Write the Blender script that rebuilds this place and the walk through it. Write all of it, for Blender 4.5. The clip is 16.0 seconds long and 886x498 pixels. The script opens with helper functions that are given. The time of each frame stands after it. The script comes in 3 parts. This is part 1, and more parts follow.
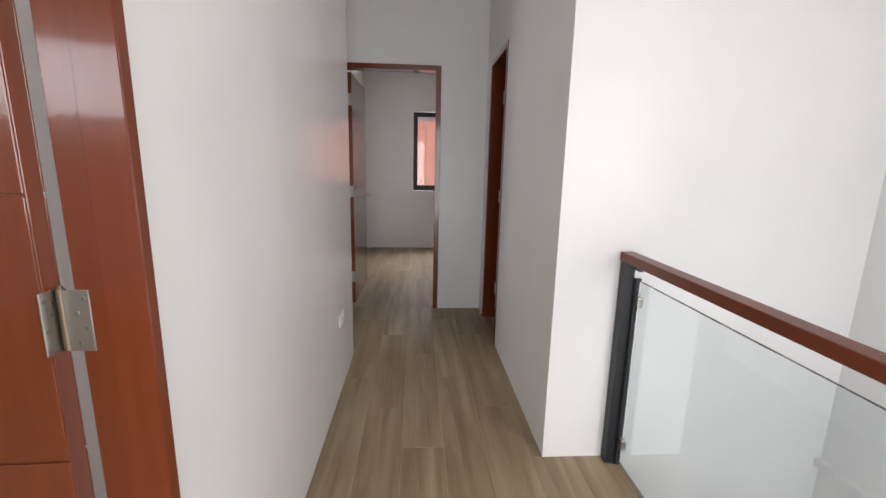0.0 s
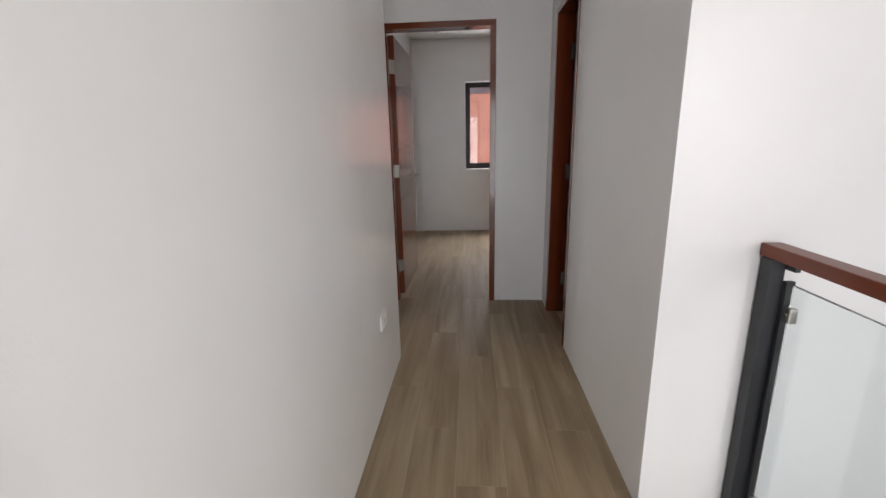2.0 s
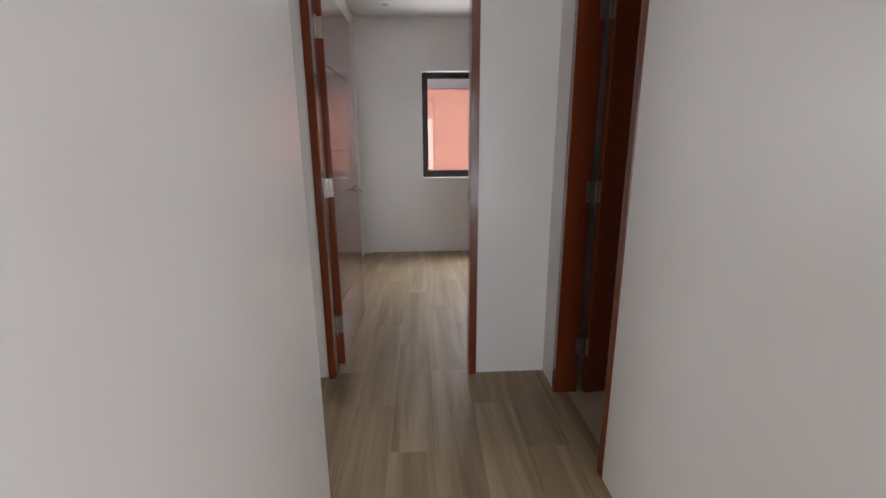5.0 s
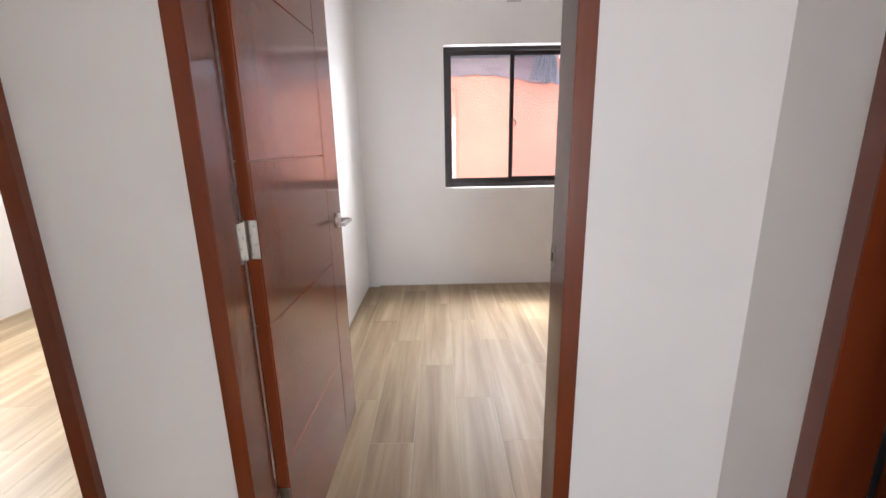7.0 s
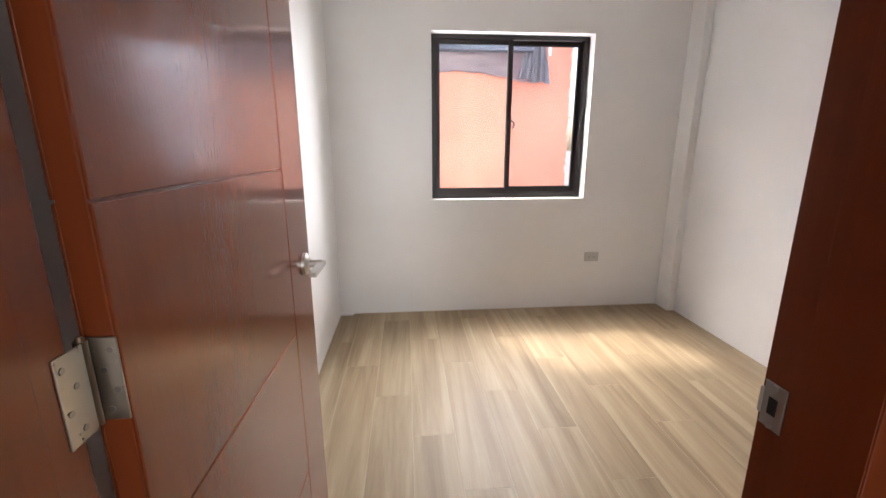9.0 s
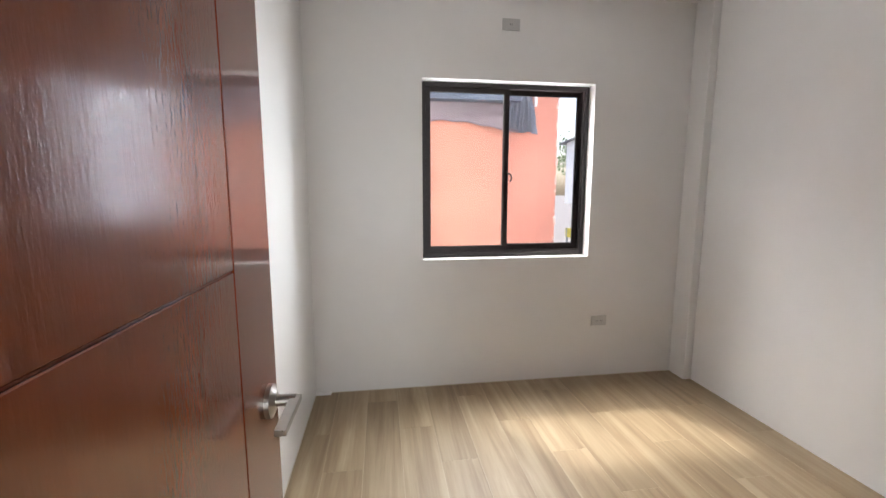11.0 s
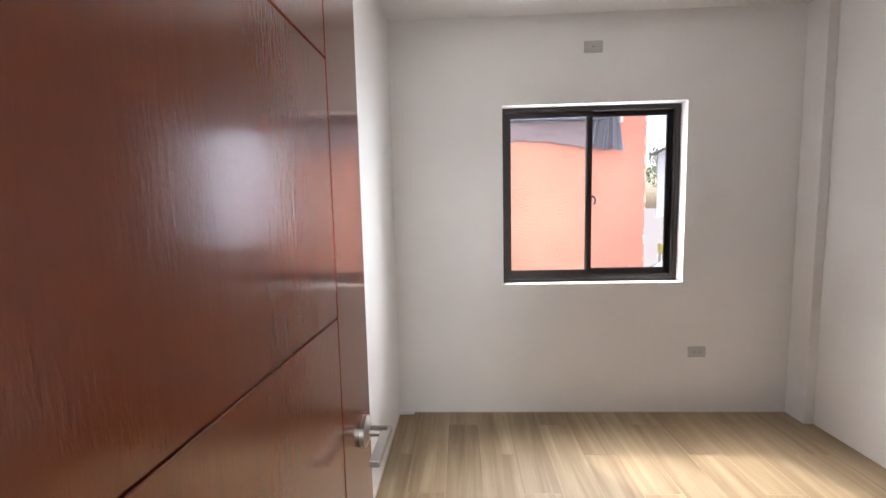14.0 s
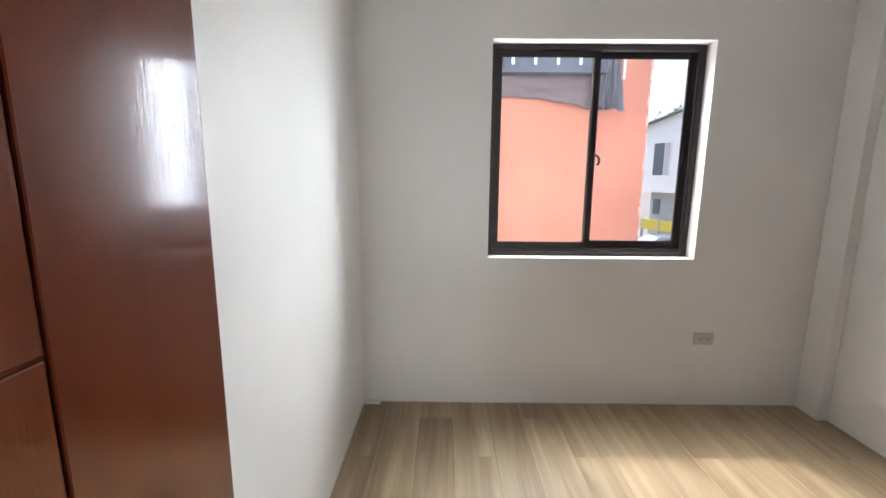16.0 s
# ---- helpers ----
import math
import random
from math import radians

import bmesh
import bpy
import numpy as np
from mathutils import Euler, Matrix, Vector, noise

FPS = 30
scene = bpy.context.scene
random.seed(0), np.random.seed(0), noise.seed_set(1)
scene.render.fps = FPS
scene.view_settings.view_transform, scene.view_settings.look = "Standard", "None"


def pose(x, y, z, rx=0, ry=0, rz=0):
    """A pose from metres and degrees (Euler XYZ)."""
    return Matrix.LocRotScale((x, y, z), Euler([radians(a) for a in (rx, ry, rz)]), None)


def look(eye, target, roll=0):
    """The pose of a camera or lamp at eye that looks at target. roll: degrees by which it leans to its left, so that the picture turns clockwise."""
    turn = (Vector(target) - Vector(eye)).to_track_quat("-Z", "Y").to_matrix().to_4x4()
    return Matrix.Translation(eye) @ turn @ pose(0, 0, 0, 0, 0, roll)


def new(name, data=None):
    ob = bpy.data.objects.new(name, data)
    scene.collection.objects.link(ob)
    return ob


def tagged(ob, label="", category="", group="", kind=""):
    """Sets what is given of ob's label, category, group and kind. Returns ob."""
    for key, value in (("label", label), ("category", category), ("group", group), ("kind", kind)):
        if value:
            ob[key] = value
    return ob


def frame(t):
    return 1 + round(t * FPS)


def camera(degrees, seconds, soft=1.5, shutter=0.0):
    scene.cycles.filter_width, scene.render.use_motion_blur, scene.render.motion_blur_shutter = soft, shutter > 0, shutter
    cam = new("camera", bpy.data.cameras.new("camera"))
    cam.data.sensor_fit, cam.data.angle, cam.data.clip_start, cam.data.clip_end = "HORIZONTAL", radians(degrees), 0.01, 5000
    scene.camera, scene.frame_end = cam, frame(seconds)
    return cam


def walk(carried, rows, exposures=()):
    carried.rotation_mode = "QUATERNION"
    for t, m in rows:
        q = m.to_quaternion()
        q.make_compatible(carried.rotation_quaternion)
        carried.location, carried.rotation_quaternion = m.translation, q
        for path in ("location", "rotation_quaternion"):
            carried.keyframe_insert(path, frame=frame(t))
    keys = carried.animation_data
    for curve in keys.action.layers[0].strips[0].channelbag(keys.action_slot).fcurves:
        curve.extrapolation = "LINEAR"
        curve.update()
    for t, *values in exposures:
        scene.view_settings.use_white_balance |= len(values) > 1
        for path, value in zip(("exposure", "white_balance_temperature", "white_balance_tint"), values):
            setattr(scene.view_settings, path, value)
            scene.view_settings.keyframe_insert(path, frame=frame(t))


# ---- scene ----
cam = camera(93.0, 16.0)
# seconds, stops, white balance
EXPOSURES = [(0.0, 0.58, 6500, 11), (2.5, 0.45, 6500, 11), (3.0, 0.45, 6500, 11), (5.5, 0.98, 6500, 12), (6.0, 1.42, 6500, 13), (6.5, 1.76, 6500, 13), (7.0, 1.78, 6500, 13),
             (8.0, 1.56, 6650, 12), (8.5, 1.72, 6700, 12), (11.0, 1.42, 6550, 8), (12.0, 1.34, 6550, 8), (13.0, 1.36, 6550, 8), (14.0, 1.56, 6600, 11), (14.5, 1.56, 6550, 10), (16.0, 1.32, 6450, 7)]
# seconds, eye, target, roll
PATH = [
    (0, (0.417, 0.045, 1.314), (0.54, 2.003, 0.923), 1.2),
    (0.5, (0.387, 0.131, 1.298), (0.385, 2.085, 0.871), 0.3),
    (1, (0.37, 0.228, 1.279), (0.236, 2.17, 0.822), -0.3),
    (1.5, (0.407, 0.350, 1.262), (0.231, 2.283, 0.779), -0.9),
    (2, (0.421, 0.468, 1.275), (0.286, 2.404, 0.79), -1.3),
    (2.5, (0.378, 0.676, 1.294), (0.336, 2.617, 0.816), -1.6),
    (3, (0.295, 0.837, 1.278), (0.344, 2.777, 0.797), -1.3),
    (5.5, (0.321, 1.895, 1.284), (0.423, 3.835, 0.81), -0.4),
    (6, (0.348, 2.226, 1.264), (0.415, 4.176, 0.825), -0.6),
    (6.5, (0.351, 2.551, 1.305), (0.38, 4.497, 0.844), -0.7),
    (7, (0.295, 2.893, 1.288), (0.304, 4.835, 0.81), -1.1),
    (7.5, (0.269, 3.145, 1.284), (0.244, 5.084, 0.795), -1.3),
    (8, (0.257, 3.369, 1.273), (0.258, 5.306, 0.772), -1.2),
    (8.5, (0.202, 3.428, 1.295), (0.289, 5.365, 0.805), -0.6),
    (11, (0.072, 3.890, 1.381), (0.358, 5.850, 1.107), 0.0),
    (11.5, (0.069, 3.927, 1.448), (0.296, 5.908, 1.291), -0.2),
    (12, (0.075, 3.932, 1.490), (0.237, 5.924, 1.420), -0.3),
    (12.5, (0.072, 3.917, 1.508), (0.164, 5.914, 1.482), -0.4),
    (13, (0.062, 3.906, 1.490), (0.085, 5.905, 1.447), -0.6),
    (13.5, (0.050, 3.869, 1.463), (0.007, 5.866, 1.364), -0.9),
    (14, (0.065, 3.854, 1.444), (-0.025, 5.843, 1.250), -1.3),
    (14.5, (0.111, 3.845, 1.421), (-0.013, 5.819, 1.124), -1.5),
    (15, (0.132, 3.924, 1.328), (0.032, 5.878, 0.914), -1.2),
    (15.2, (0.110, 4.012, 1.309), (0.038, 5.963, 0.875), -1.0),
    (15.5, (0.095, 4.108, 1.319), (0.043, 6.064, 0.907), -0.6),
    (16, (0.100, 4.306, 1.374), (0.088, 6.277, 1.036), 0.4),
]
walk(cam, [(t, look(eye, target, roll)) for t, eye, target, roll in PATH], EXPOSURES)

# ---- world and sun ----
SUN_WAY = Vector((0.30, -0.57, -1.0)).normalized()      # the way the sunlight travels
world = bpy.data.worlds.new("world")
scene.world = world
world.use_nodes = True
wn = world.node_tree.nodes
sky = wn.new("ShaderNodeTexSky")
sky.sky_type = "NISHITA"
sky.sun_disc = False
sky.sun_elevation = radians(57.2)
sky.sun_rotation = math.atan2(-0.30, 0.57) % (2 * math.pi)
sky.dust_density = 3.0
wn["Background"].inputs["Strength"].default_value = 0.15
world.node_tree.links.new(sky.outputs["Color"], wn["Background"].inputs["Color"])

sun = new("sun", bpy.data.lights.new("sun", "SUN"))
sun.data.energy, sun.data.angle, sun.data.color = 1.45, radians(4.0), (1.0, 0.96, 0.90)
sun.matrix_world = look((0, 0, 30), Vector((0, 0, 30)) + SUN_WAY)


def window_light(name, eye, target, width, height, power, color=(0.93, 0.97, 1.0)):
    """Area lamp added for daylight, at an unseen opening or outside the bedroom window."""
    lamp = new(name, bpy.data.lights.new(name, "AREA"))
    lamp.data.shape, lamp.data.size, lamp.data.size_y = "RECTANGLE", width, height
    lamp.data.energy, lamp.data.color = power, color
    lamp.matrix_world = look(eye, target)
    return lamp


# ---- plan ----
XL, XR = -0.020, 1.003          # faces of the corridor walls
YE = 3.80                       # corridor face of the end wall
TH = 0.095                      # wall thickness
YB = 1.735                      # stairwell face of the bathroom block
YA = 2.820                      # end of the corridor's long wall, where the lobby opens
RX0, RX1 = -0.395, 2.315         # bedroom side walls
YW = 6.712                      # bedroom window wall
LX = -3.24                      # second bedroom's outer wall
VX = 2.385                       # stairwell side wall
YR = -2.4                       # rear wall
XF = 1.330                      # edge of the landing
HB, HC = 2.665, 2.80             # ceiling heights, bedroom and corridor
DOWN = -3.0                     # lower floor

window_light("stair_window_light", (1.86, YR + 0.05, 0.1), (1.3, 2.0, 0.0), 0.95, 1.9, 7, (0.97, 0.985, 1.0))
window_light("stair_side_window_light", (VX - 0.02, -0.9, 1.55), (0.2, 0.3, 1.1), 1.1, 1.3, 25, (1.0, 0.965, 0.945))
# weak unseen lamp added to lighten the gap behind the bathroom leaf
window_light("bathroom_window_light", (VX - 0.02, 3.42, 1.55), (1.2, 3.6, 1.3), 0.4, 0.7, 0.25)
window_light("landing_window_light", (0.65, YR + 0.05, 1.1), (0.6, 2.0, 1.1), 1.2, 2.1, 30, (0.92, 0.955, 1.0))
# unseen lamp added to brighten the gap beside the front room leaf
window_light("front_room_window_light", (LX + 0.02, 0.62, 1.5), (-0.4, 0.95, 1.2), 0.85, 1.1, 30)
window_light("front_room_rear_window_light", (-2.3, YR + 0.05, 1.92), (-1.2, 0.5, 1.2), 1.1, 0.55, 9)
window_light("second_bedroom_window_light", (LX + 0.02, 5.3, 1.5), (-1.0, 5.0, 0.7), 0.8, 1.1, 28, (0.98, 0.99, 0.98))
# lamps added out of sight outside the bedroom window: for open sky beside the neighbour's wall, overhead, and the
# bright yard below
window_light("bedroom_side_skylight", (3.25, 8.86, 2.2), (0.9, 6.2, 1.75), 1.15, 2.4, 92, (0.87, 0.94, 1.0))
window_light("bedroom_overhead_skylight", (0.80, 7.75, 2.95), (1.4, 5.3, 0.7), 1.5, 0.9, 64, (0.97, 0.97, 1.0))
window_light("bedroom_yard_light", (0.95, 7.7, 0.05), (0.95, 5.4, 2.7), 1.5, 0.9, 29, (0.95, 0.96, 1.0))


# ---- materials ----
def nodes_of(name):
    m = bpy.data.materials.new(name)
    m.use_nodes = True
    return m, m.node_tree.nodes, m.node_tree.links, m.node_tree.nodes["Principled BSDF"]


def mapped(n, l, scale, source="Object", shift=False):
    tc, mp = n.new("ShaderNodeTexCoord"), n.new("ShaderNodeMapping")
    mp.inputs["Scale"].default_value = scale
    l.new(tc.outputs[source], mp.inputs["Vector"])
    if shift:
        info, mul = n.new("ShaderNodeObjectInfo"), n.new("ShaderNodeVectorMath")
        mul.operation = "MULTIPLY"
        mul.inputs[1].default_value = (37.0, 53.0, 11.0)
        l.new(info.outputs["Random"], mul.inputs[0])
        l.new(mul.outputs[0], mp.inputs["Location"])
    return mp.outputs["Vector"]


def noise_of(n, l, vec, scale, detail=4, rough=0.55, distort=0.0):
    t = n.new("ShaderNodeTexNoise")
    t.inputs["Scale"].default_value, t.inputs["Detail"].default_value = scale, detail
    t.inputs["Roughness"].default_value, t.inputs["Distortion"].default_value = rough, distort
    l.new(vec, t.inputs["Vector"])
    return t.outputs["Fac"]


def ramp_of(n, l, fac, stops):
    r = n.new("ShaderNodeValToRGB")
    while len(r.color_ramp.elements) < len(stops):
        r.color_ramp.elements.new(0.5)
    for e, (p, c) in zip(r.color_ramp.elements, stops):
        e.position, e.color = p, (*c, 1)
    l.new(fac, r.inputs["Fac"])
    return r.outputs["Color"]


def mix_of(n, l, fac, a, b, kind="MIX"):
    m = n.new("ShaderNodeMix")
    m.data_type, m.blend_type = "RGBA", kind
    for sock, v in ((m.inputs[0], fac), (m.inputs[6], a), (m.inputs[7], b)):
        if isinstance(v, (int, float)):
            sock.default_value = v
        elif isinstance(v, tuple):
            sock.default_value = (*v, 1)
        else:
            l.new(v, sock)
    return m.outputs[2]


def bump_of(n, l, height, strength, distance, bsdf, normal=None):
    b = n.new("ShaderNodeBump")
    b.inputs["Strength"].default_value, b.inputs["Distance"].default_value = strength, distance
    l.new(height, b.inputs["Height"])
    l.new(b.outputs["Normal"], bsdf.inputs["Normal"])


def range_of(n, l, fac, lo, hi):
    r = n.new("ShaderNodeMapRange")
    r.inputs["To Min"].default_value, r.inputs["To Max"].default_value = lo, hi
    l.new(fac, r.inputs["Value"])
    return r.outputs["Result"]


def paint(name, color, rough, spread=0.03, bump=0.25, spec=0.5):
    """Rolled wall paint: faint mottling, roller stipple and long waves of the plaster."""
    m, n, l, b = nodes_of(name)
    v = mapped(n, l, (1, 1, 1))
    big, fine = noise_of(n, l, v, 1.7, 3), noise_of(n, l, v, 190, 2)
    dark = tuple(c * (1 - spread * 2) for c in color)
    col = ramp_of(n, l, big, [(0.3, dark), (0.7, color)])
    l.new(col, b.inputs["Base Color"])
    l.new(range_of(n, l, big, rough - 0.06, rough + 0.06), b.inputs["Roughness"])
    b.inputs["Specular IOR Level"].default_value = spec
    wave = noise_of(n, l, v, 5.0, 2)
    add = n.new("ShaderNodeMath")
    add.operation = "MULTIPLY_ADD"
    l.new(wave, add.inputs[0])
    add.inputs[1].default_value = 6.0
    l.new(fine, add.inputs[2])
    bump_of(n, l, add.outputs[0], bump, 0.0006, b)
    return m


def plain(name, color, rough, metal=0.0, grain=60.0, spread=0.12, bump=0.1, coat=0.0):
    m, n, l, b = nodes_of(name)
    v = mapped(n, l, (1, 1, 1))
    f, g = noise_of(n, l, v, grain, 4), noise_of(n, l, v, grain / 12, 3)
    col = ramp_of(n, l, g, [(0.25, tuple(c * (1 - spread) for c in color)), (0.75, tuple(min(1, c * (1 + spread)) for c in color))])
    l.new(col, b.inputs["Base Color"])
    l.new(range_of(n, l, f, max(0.02, rough - 0.07), rough + 0.07), b.inputs["Roughness"])
    b.inputs["Metallic"].default_value, b.inputs["Coat Weight"].default_value = metal, coat
    bump_of(n, l, f, bump, 0.0005, b)
    return m


def varnish(name, axis, dark, light, rough, relief=0.08, coat=0.6):
    """Varnished reddish wood with brush marks and open grain that runs along one axis."""
    m, n, l, b = nodes_of(name)
    along = {"z": (1, 1, 0.045), "y": (1, 0.045, 1), "x": (0.045, 1, 1)}[axis]
    v = mapped(n, l, along, shift=True)
    v2 = mapped(n, l, (1, 1, 1), shift=True)
    grain, pore = noise_of(n, l, v, 26, 5, 0.6, 0.4), noise_of(n, l, v, 230, 3)
    cloud = noise_of(n, l, v2, 2.4, 3)
    col = ramp_of(n, l, grain, [(0.25, dark), (0.75, light)])
    col = mix_of(n, l, range_of(n, l, cloud, 0.0, 0.45), col, dark)
    l.new(col, b.inputs["Base Color"])
    l.new(range_of(n, l, cloud, rough - 0.05, rough + 0.08), b.inputs["Roughness"])
    b.inputs["Specular IOR Level"].default_value = 0.3
    b.inputs["Coat Weight"].default_value, b.inputs["Coat Roughness"].default_value = coat, 0.06
    brush = noise_of(n, l, mapped(n, l, tuple(0.22 if a < 1 else 1 for a in along)), 200, 3, 0.55, 0.3)
    add = n.new("ShaderNodeMath")
    add.operation = "MULTIPLY_ADD"
    l.new(brush, add.inputs[0])
    add.inputs[1].default_value = 2.2
    l.new(pore, add.inputs[2])
    bump_of(n, l, add.outputs[0], relief, 0.0008, b)
    l.new(b.inputs["Normal"].links[0].from_socket, b.inputs["Coat Normal"])
    return m


def plank_tile(name):
    """Wood-look porcelain: long streaks along y, each piece of its own tone."""
    m, n, l, b = nodes_of(name)
    v = mapped(n, l, (1, 0.055, 1), shift=True)
    v2 = mapped(n, l, (1, 0.16, 1), shift=True)
    streak, fine = noise_of(n, l, v, 12, 5, 0.62, 0.5), noise_of(n, l, v, 110, 3)
    cloud = noise_of(n, l, v2, 7, 3, 0.5, 0.6)
    col = ramp_of(n, l, streak, [(0.32, (0.185, 0.122, 0.066)), (0.50, (0.315, 0.230, 0.137)), (0.68, (0.455, 0.357, 0.232))])
    col = mix_of(n, l, range_of(n, l, cloud, 0.0, 0.45), col, (0.34, 0.257, 0.160))
    col = mix_of(n, l, range_of(n, l, fine, 0.0, 0.2), col, (0.20, 0.135, 0.08))
    info = n.new("ShaderNodeObjectInfo")
    hsv = n.new("ShaderNodeHueSaturation")
    l.new(range_of(n, l, info.outputs["Random"], 0.93, 1.07), hsv.inputs["Value"])
    l.new(col, hsv.inputs["Color"])
    l.new(hsv.outputs["Color"], b.inputs["Base Color"])
    l.new(range_of(n, l, cloud, 0.40, 0.54), b.inputs["Roughness"])
    b.inputs["Specular IOR Level"].default_value = 0.45
    bump_of(n, l, fine, 0.12, 0.0006, b)
    return m


def glass(name, color, rough=0.0):
    m, n, l, b = nodes_of(name)
    b.inputs["Base Color"].default_value = (*color, 1)
    b.inputs["Transmission Weight"].default_value, b.inputs["Roughness"].default_value = 1.0, rough
    b.inputs["IOR"].default_value = 1.45
    return m


M_WALL = paint("white_wall_paint", (0.82, 0.803, 0.793), 0.33)
M_WALL_SHEEN = paint("white_semi_gloss_wall_paint", (0.82, 0.803, 0.793), 0.16)
M_CEIL = paint("white_ceiling_paint", (0.84, 0.83, 0.81), 0.6, bump=0.15)
M_TILE = plank_tile("wood_look_tile")
M_GROUT = plain("floor_grout", (0.44, 0.36, 0.25), 0.7)
M_WOOD_Z = varnish("varnished_wood_upright", "z", (0.138, 0.026, 0.0074), (0.192, 0.038, 0.0112), 0.2)
M_WOOD_PANEL = varnish("varnished_wood_panel", "z", (0.158, 0.034, 0.0105), (0.208, 0.047, 0.0150), 0.2, 0.19)
M_WOOD_Y = varnish("varnished_wood_lying", "y", (0.122, 0.023, 0.0065), (0.175, 0.035, 0.0105), 0.34, 0.08, 0.12)
M_WOOD_X = varnish("varnished_wood_across", "x", (0.122, 0.023, 0.0065), (0.175, 0.035, 0.0105), 0.2)
M_EDGE = varnish("varnished_wood_edge", "z", (0.150, 0.030, 0.009), (0.225, 0.050, 0.016), 0.28)
M_STEEL = plain("brushed_steel", (0.46, 0.44, 0.41), 0.3, 1.0, 150, 0.08)
M_BRASS = plain("worn_pin_metal", (0.24, 0.18, 0.13), 0.4, 1.0, 120, 0.15)
M_SCREW = plain("screw_steel", (0.35, 0.34, 0.33), 0.35, 1.0)
M_DARK = plain("dark_hollow", (0.015, 0.012, 0.01), 0.8)
M_BLACK = plain("black_painted_steel", (0.014, 0.015, 0.018), 0.45, 0.0, 90, 0.2)
M_ALU = plain("dark_brown_aluminium", (0.016, 0.010, 0.011), 0.45, 0.0, 90, 0.2)
M_GASKET = plain("black_rubber", (0.012, 0.012, 0.012), 0.7)
M_GLASS = glass("clear_glass", (0.97, 0.985, 0.98))
M_GLASS_T = glass("tinted_glass", (0.93, 0.875, 0.895))
M_RAILGLASS = glass("railing_glass", (0.92, 0.972, 0.966))
M_PLATE = plain("grey_plastic_plate", (0.52, 0.51, 0.50), 0.4, 0.0, 80, 0.04, 0.03)
M_PLATE_W = plain("white_plastic_plate", (0.74, 0.73, 0.71), 0.35, 0.0, 80, 0.03, 0.03)
M_TRIMW = plain("white_lamp_trim", (0.70, 0.69, 0.67), 0.35, 0.0, 80, 0.03, 0.03)
M_LENS = plain("frosted_lamp_glass", (0.45, 0.45, 0.45), 0.25, 0.0, 40, 0.05)
M_BATH = plain("dark_bathroom_tile", (0.11, 0.11, 0.115), 0.35)
M_BATHWALL = plain("pale_bathroom_tile", (0.45, 0.45, 0.46), 0.3)
M_NOSE = plain("landing_edge_trim", (0.25, 0.20, 0.14), 0.4, 0.3)
M_ORANGE = paint("orange_render", (0.55, 0.245, 0.180), 0.85, 0.10, 0.0, 0.2)
M_ROUGHCOAT = plain("bare_plaster_edge", (0.56, 0.43, 0.37), 0.9, 0.0, 25, 0.2, 0.6)
M_TARP = plain("purple_grey_tarpaulin", (0.31, 0.25, 0.275), 0.34, 0.0, 9, 0.25, 0.4)
M_TARP_B = plain("blue_grey_tarpaulin", (0.24, 0.26, 0.30), 0.42, 0.0, 12, 0.35, 0.4)
M_SHEET = plain("dark_roof_sheet", (0.10, 0.115, 0.15), 0.5, 0.3, 20, 0.3)
M_HOUSE = plain("white_house_render", (0.86, 0.86, 0.85), 0.8, 0.0, 8, 0.06)
M_ROOF = plain("grey_roof", (0.16, 0.16, 0.17), 0.7, 0.0, 12, 0.2)
M_FARGLASS = plain("dark_window_glass", (0.10, 0.13, 0.17), 0.12)
M_GROUND = plain("sunlit_concrete_paving", (0.30, 0.29, 0.27), 0.9, 0.0, 30, 0.3, 0.5)
M_CAR = plain("silver_blue_car_paint", (0.42, 0.47, 0.52), 0.25, 0.4, 60, 0.04, 0.02, 0.8)
M_YELLOW = plain("yellow_paint", (0.62, 0.50, 0.06), 0.6)
M_LEAF = plain("tree_leaf", (0.11, 0.19, 0.055), 0.6, 0.0, 3, 0.4)
M_BARK = plain("tree_bark", (0.12, 0.085, 0.06), 0.9, 0.0, 20, 0.3, 0.6)
# concrete grey for the posts; on the house wall it carries shade
M_GREYWALL = plain("grey_concrete_and_wall_shade", (0.42, 0.43, 0.42), 0.9, 0.0, 10, 0.2, 0.4)


# ---- building helpers ----
def box(bm, x0, x1, y0, y1, z0, z1):
    made = bmesh.ops.create_cube(bm, size=1.0)["verts"]
    for v in made:
        v.co = Vector(((x0 + x1) / 2 + v.co.x * (x1 - x0), (y0 + y1) / 2 + v.co.y * (y1 - y0), (z0 + z1) / 2 + v.co.z * (z1 - z0)))
    return made


def boxed(*sizes, bevel=0.0, segments=2):
    bm = bmesh.new()
    for s in sizes:
        box(bm, *s)
    if bevel:
        bmesh.ops.bevel(bm, geom=bm.edges[:], offset=bevel, segments=segments, affect="EDGES", profile=0.6)
    return bm


def rod(bm, a, b, r, r2=None, sides=16):
    a, b = Vector(a), Vector(b)
    m = Matrix.Translation((a + b) / 2) @ (b - a).to_track_quat("Z", "Y").to_matrix().to_4x4()
    bmesh.ops.create_cone(bm, cap_ends=True, segments=sides, radius1=r, radius2=r if r2 is None else r2, depth=(b - a).length, matrix=m)
    return bm


def mesh_of(name, bm, material):
    me = bpy.data.meshes.new(name)
    bmesh.ops.recalc_face_normals(bm, faces=bm.faces[:])
    bm.to_mesh(me)
    bm.free()
    me.materials.append(material)
    return me


def smooth(ob):
    for p in ob.data.polygons:
        p.use_smooth = True
    return ob


def part(name, bm, material, parent=None, label=""):
    ob = new(name, mesh_of(name, bm, material))
    ob.parent = parent
    return tagged(ob, label)


def thing(name, at, label, category, group="", kind=""):
    ob = new(name)
    ob.location = at
    ob.empty_display_size = 0.1
    return tagged(ob, label, category, group, kind)


